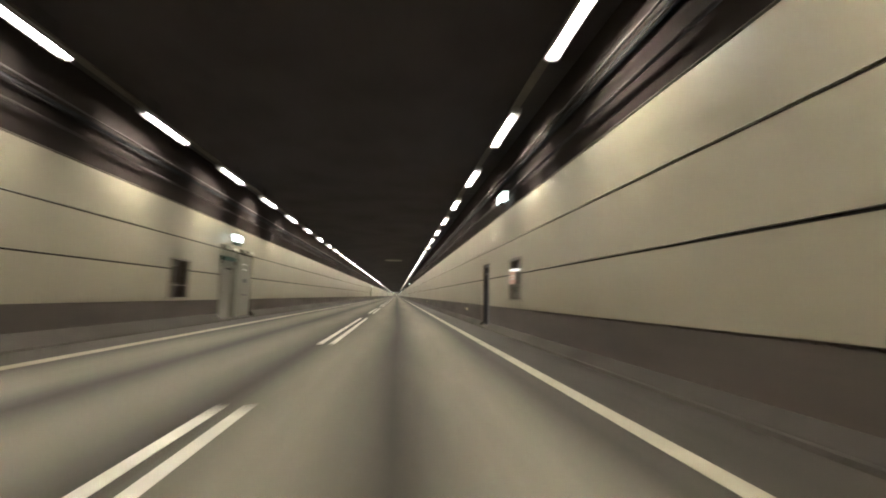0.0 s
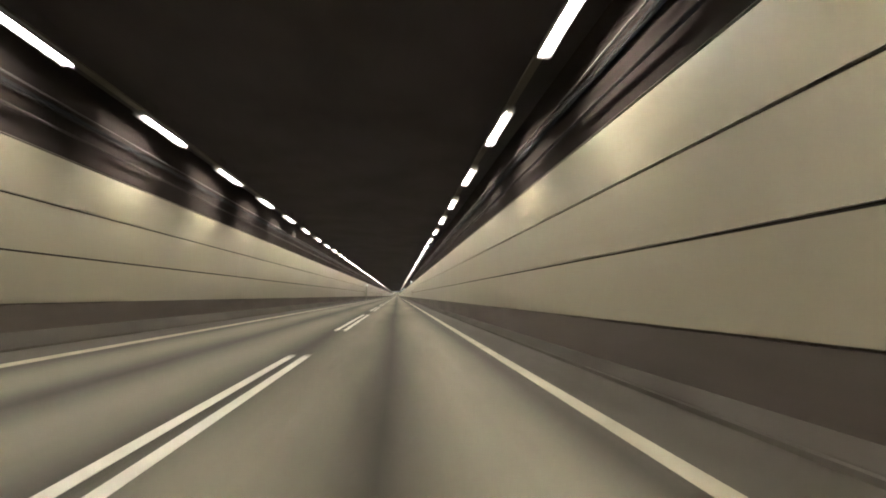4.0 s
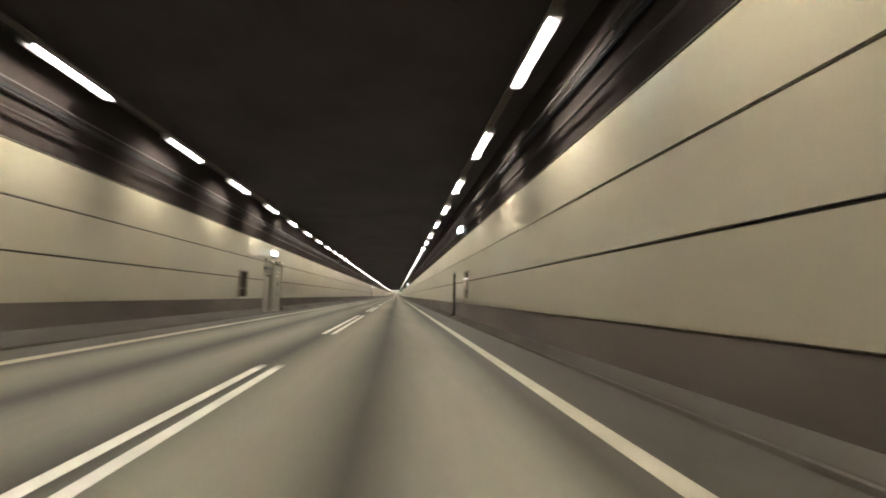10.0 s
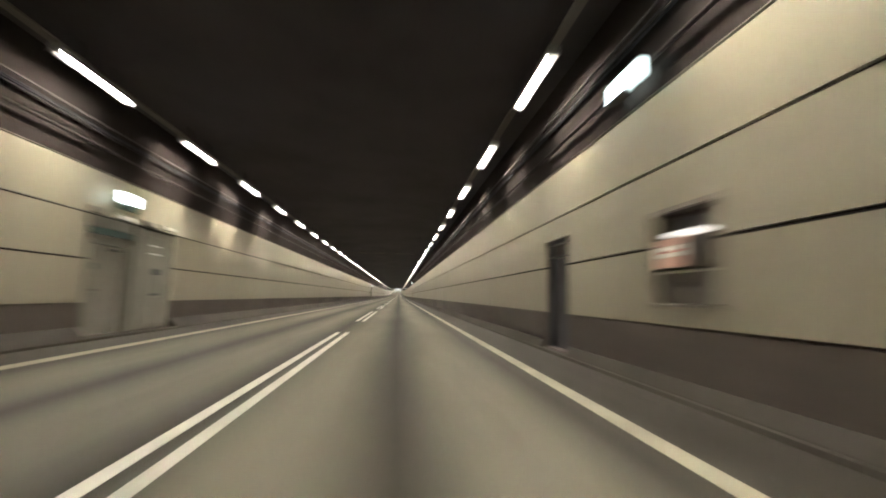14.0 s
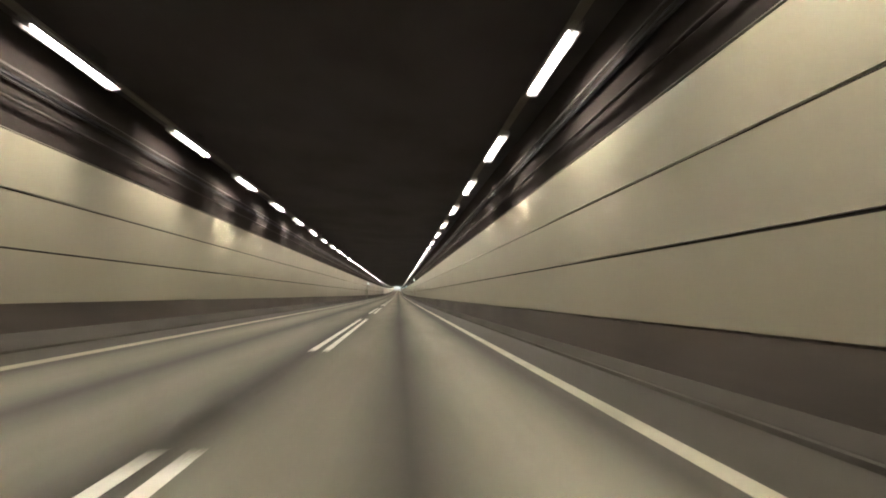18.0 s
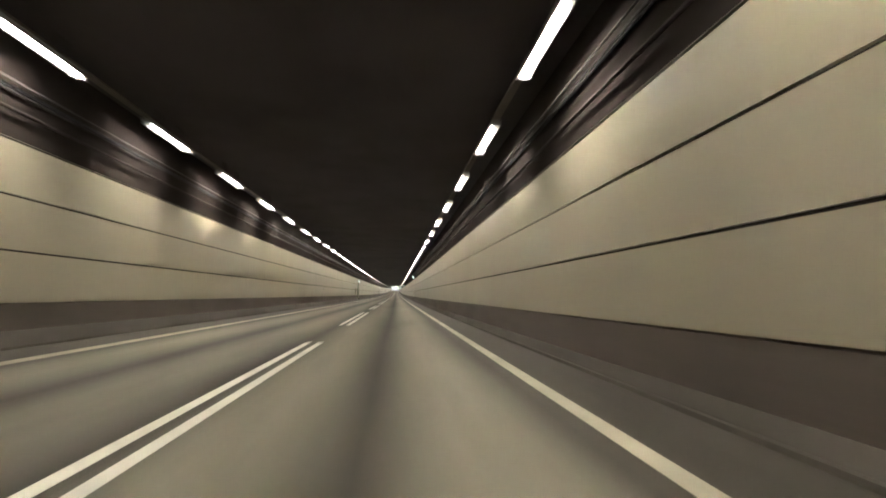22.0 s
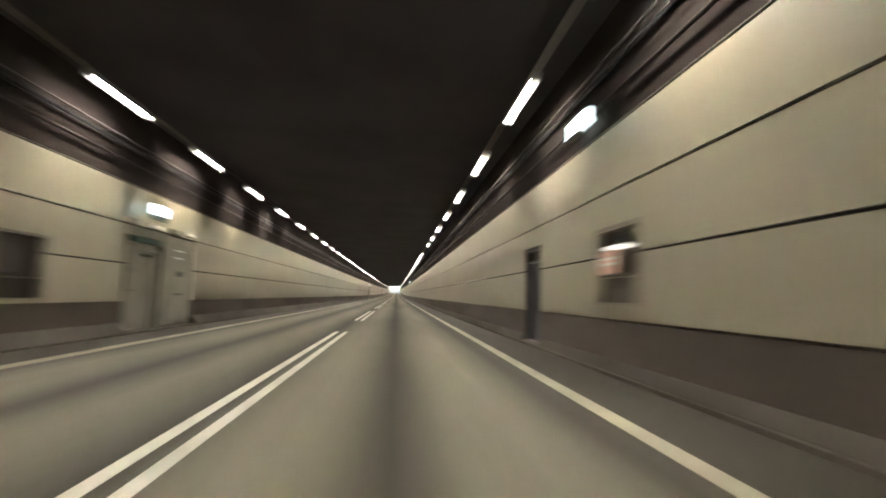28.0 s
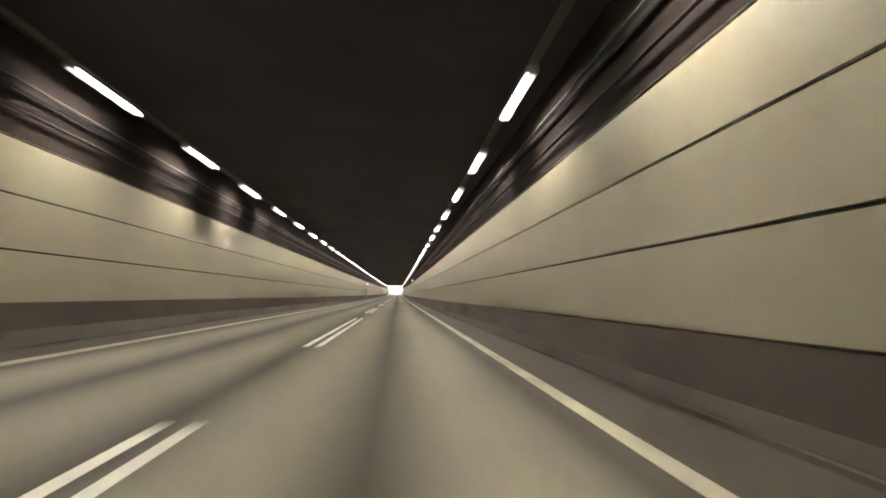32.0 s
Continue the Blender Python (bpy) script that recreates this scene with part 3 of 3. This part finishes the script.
def equipment_cabinet(x, y, s):
    t = thing("equipment_cabinet", x, y, BAY_L[2], "tall grey-green steel equipment cabinet with white plates", "cabinet", "equipment cabinets")
    part("body", rounded(min(-s * 0.6, -s * 0.05), max(-s * 0.6, -s * 0.05), -0.72, 0.98, 0.0, 2.6, 0.012), GREYGREEN, t)
    door = part("door", rounded(min(-s * 0.05, -s * 0.02), max(-s * 0.05, -s * 0.02), -0.6, 0.8, 0.1, 2.44, 0.008), GREYGREEN, t, "flush cabinet door")
    for q in (1.97, 2.19):
        part("plate", plain((-s * 0.02, -s * 0.014, -0.28, 0.22, q, q + 0.035)), WHITE, door, "thin white lettered plate")
    hatch = part("hatch", rounded(min(-s * 0.02, -s * 0.005), max(-s * 0.02, -s * 0.005), -0.18, 0.3, 0.78, 1.64, 0.005), GREYGREEN, door, "small raised hatch")
    part("vent_slot", plain((-s * 0.005, -s * 0.002, -0.14, 0.26, 1.43, 1.59)), DARK, hatch, "dark vent slot")
    part("drawer_slot", plain((-s * 0.005, -s * 0.002, -0.14, 0.26, 0.87, 0.93)), DARK, hatch, "dark slot")
    part("hatch_bar", plain((-s * 0.005, -s * 0.001, -0.14, 0.26, 0.82, 0.86)), PALE, hatch, "pale bar")
    return t


def bay_lamp(x, y, z, s):
    t = thing("bay_lamp", x, y, z, "small lit bulkhead lamp above the escape bay", "lamp", "escape bay lamps")
    part("base", rounded(min(0, s * 0.05), max(0, s * 0.05), -0.3, 0.3, 0, 0.12, 0.01), STEEL, t)
    part("lens", rounded(min(s * 0.05, s * 0.12), max(s * 0.05, s * 0.12), -0.27, 0.27, 0.01, 0.1, 0.02), LENS_LIGHT, t, "faintly glowing lens")
    return t


def junction_box(x, y, z, s, w):
    t = thing("junction_box", x, y, z, "grey sheet steel junction box above the escape bay", "junction box", "escape bay junction boxes")
    part("body", rounded(min(0, s * 0.09), max(0, s * 0.09), -w, w, 0, 0.14, 0.01), DUSTY, t)
    part("lid", rounded(min(s * 0.09, s * 0.1), max(s * 0.09, s * 0.1), -w + 0.015, w - 0.015, 0.012, 0.128, 0.004), GREYGREEN, t, "grey-green lid")
    for q in (-w * 0.7, w * 0.7):
        part("screw", rounded(min(s * 0.1, s * 0.104), max(s * 0.1, s * 0.104), q - 0.01, q + 0.01, 0.06, 0.08, 0.003), STEEL, t)
    return t


def pillar(x, y, s):
    t = thing("bay_pillar", x, y, BAY_L[2], "grey-green painted pillar between escape door and cabinet", "pillar", "escape bay pillars")
    part("shaft", rounded(min(-s * 0.6, s * 0.0), max(-s * 0.6, s * 0.0), -0.14, 0.14, 0, 2.63, 0.01), GREYGREEN, t)
    return t


FIRST = [
    station_sign(XR - 0.18, 0.05, 3.89, -1, 0.27),
    niche(XR, (NICHE_R[0] + NICHE_R[1]) / 2, -1, True),
    exit_door(XR, (DOOR_R[0] + DOOR_R[1]) / 2, -1),
    station_sign(XL + 0.2, 5.72, 3.08, 1, 0.27),
    niche(XL, (NICHE_L[0] + NICHE_L[1]) / 2, 1, False),
    escape_bay(XL, 5.6, 1),
    pillar(XL, 6.6, 1),
    equipment_cabinet(XL, 7.5, 1),
    bay_lamp(XL, 5.9, 2.74, 1),
    bay_lamp(XL, 7.95, 2.78, 1),
    junction_box(XL, 4.85, 2.74, 1, 0.17),
    junction_box(XL, 7.0, 2.74, 1, 0.28),
]
for k in range(1, N_STATIONS):
    for ob in FIRST:
        copy_thing(ob, Matrix.Translation((0, mark(k), 0)) @ ob.matrix_world)
for ob in FIRST:
    ob.matrix_world = Matrix.Translation((0, mark(0), 0)) @ ob.matrix_world


# small plates between the stations
def plate(name, x, y, z, s, w, h, material, label, category, group, bars):
    t = thing(name, x, y, z, label, category, group)
    part("board", rounded(min(0, s * 0.012), max(0, s * 0.012), -w / 2, w / 2, -h / 2, h / 2, 0.004), material, t)
    if bars:
        part("bar", plain((s * 0.012, s * 0.015, -w * 0.36, w * 0.36, -h * 0.2, h * 0.2)), WHITE, t, "pale bar of lettering")
    return t


for y in (39.0, 267.0, 667.0, 838.0):
    plate("distance_sign", XL, y, 1.55, 1, 0.6, 0.2, GREEN, "small green escape distance sign with pale lettering", "sign", "escape distance signs", True)
for y in (8.0, 36.0, 201.5, 257.0, 596.0, 710.0):
    plate("reflector_plate", XR + 0.008, y, 0.55, -1, 0.42, 0.12, YELLOW, "small yellowish reflector plate on the concrete plinth", "reflector", "plinth reflectors", False)

# pale covers on the ceiling
t = thing("ceiling_cover", -0.69, 45.8, CEIL, "flat round pale grey cover on the black ceiling", "cover", "ceiling covers")
bm = bmesh.new()
bmesh.ops.create_cone(bm, cap_ends=True, segments=48, radius1=1.07, radius2=1.1, depth=0.04)
bmesh.ops.translate(bm, verts=bm.verts, vec=(0, 0, -0.02))
part("disc", bm, PALE, t)
for i in range(8):
    bolt = tube(0, 0, 0.03, -0.012, 0.012, 8)
    bmesh.ops.rotate(bolt, verts=bolt.verts, matrix=Matrix.Rotation(radians(90), 3, "X"))
    bmesh.ops.translate(bolt, verts=bolt.verts, vec=(math.cos(i * math.pi / 4) * 0.98, math.sin(i * math.pi / 4) * 0.98, -0.05))
    part("bolt", bolt, STEEL, t)
for x, y, w, d in ((-2.62, 670.3, 1.05, 0.55), (-4.2, 442.9, 1.1, 0.8), (-2.25, 442.9, 1.1, 0.8), (-0.05, 442.9, 1.1, 0.8)):
    t = thing("ceiling_plate", x, y, CEIL, "faint grey rectangular cover plate on the black ceiling", "cover", "ceiling plates")
    part("sheet", plain((-w / 2, w / 2, -d / 2, d / 2, -0.02, -0.001)), DUSTY, t)
    part("edge_lip", plain((-w / 2, w / 2, -d / 2 - 0.03, -d / 2, -0.045, -0.001)), STEEL, t, "folded steel lip")
t = thing("ceiling_hatch", -0.12, 706.6, CEIL, "dark square ceiling hatch with a pale worn frame", "hatch")
part("lid", plain((-0.5, 0.5, -1.2, 1.2, -0.012, -0.001)), SOOT, t)
for nm, b in (("side_bar", (-0.55, -0.5, -1.25, 1.25, -0.05, -0.001)), ("side_bar", (0.5, 0.55, -1.25, 1.25, -0.05, -0.001)), ("end_bar", (-0.5, 0.5, -1.25, -1.2, -0.05, -0.001)), ("end_bar", (-0.5, 0.5, 1.2, 1.25, -0.05, -0.001))):
    part(nm, plain(b), DUSTY, t, "pale worn frame bar")
# small added pieces that stand in for two bright drip stains
for x in (-4.5, -3.85):
    t = thing("ceiling_bracket", x, 708.6, CEIL, "short pale steel piece standing in for a bright drip stain on the black ceiling", "bracket", "ceiling brackets")
    part("foot", plain((-0.14, 0.14, -0.05, 0.05, -0.02, -0.001)), DUSTY, t)
    part("web", plain((-0.12, 0.12, -0.008, 0.008, -0.1, -0.02)), PALE, t)

# joints between the cast tunnel sections
tagged(part("joint_road", plain((KL, KR, 388.84, 389.16, -0.02, 0.006)), DARK), "dark expansion joint strip across the road", "joint", kind="structure")
for y in (172.2, 444.2, 708.0):
    tagged(part("joint_ceiling", plain((XL, XR, y - 0.1, y + 0.1, CEIL - 0.015, CEIL + 0.01)), CONCRETE), "grey cover strip over the ceiling's joint", "joint", kind="structure")


# ---- the vertical curve: everything follows the road's grade ----
def on_grade(y):
    h, g = rise(y)
    return Matrix.Translation((0, y, h)) @ Matrix.Rotation(math.atan(g), 4, "X") @ Matrix.Translation((0, -y, 0))


def bend(me):
    """Cuts a long mesh across every 25 m and lifts its points onto the grade."""
    bm = bmesh.new()
    bm.from_mesh(me)
    if max(abs(e.verts[0].co.y - e.verts[1].co.y) for e in bm.edges) > 30:
        y = SAG_START
        while y < SAG_END + 10:
            bmesh.ops.bisect_plane(bm, geom=bm.verts[:] + bm.edges[:] + bm.faces[:], plane_co=(0, y, 0), plane_no=(0, 1, 0))
            y += 25.0
    for v in bm.verts:
        v.co.z += rise(v.co.y)[0]
    bm.to_mesh(me)
    bm.free()


for ob in list(scene.collection.objects):
    if ob.type not in {"MESH", "EMPTY"} or (ob.parent and ob.parent.type == "EMPTY") or (ob.parent and ob.parent.parent):
        continue
    if ob.type == "EMPTY":
        ob.matrix_basis = on_grade(ob.matrix_basis.translation.y) @ ob.matrix_basis
        continue
    ys = [v.co.y for v in ob.data.vertices]
    if max(ys) - min(ys) > 26:
        bend(ob.data)
    else:
        ob.matrix_basis = on_grade(ob.matrix_basis.translation.y + (max(ys) + min(ys)) / 2) @ ob.matrix_basis
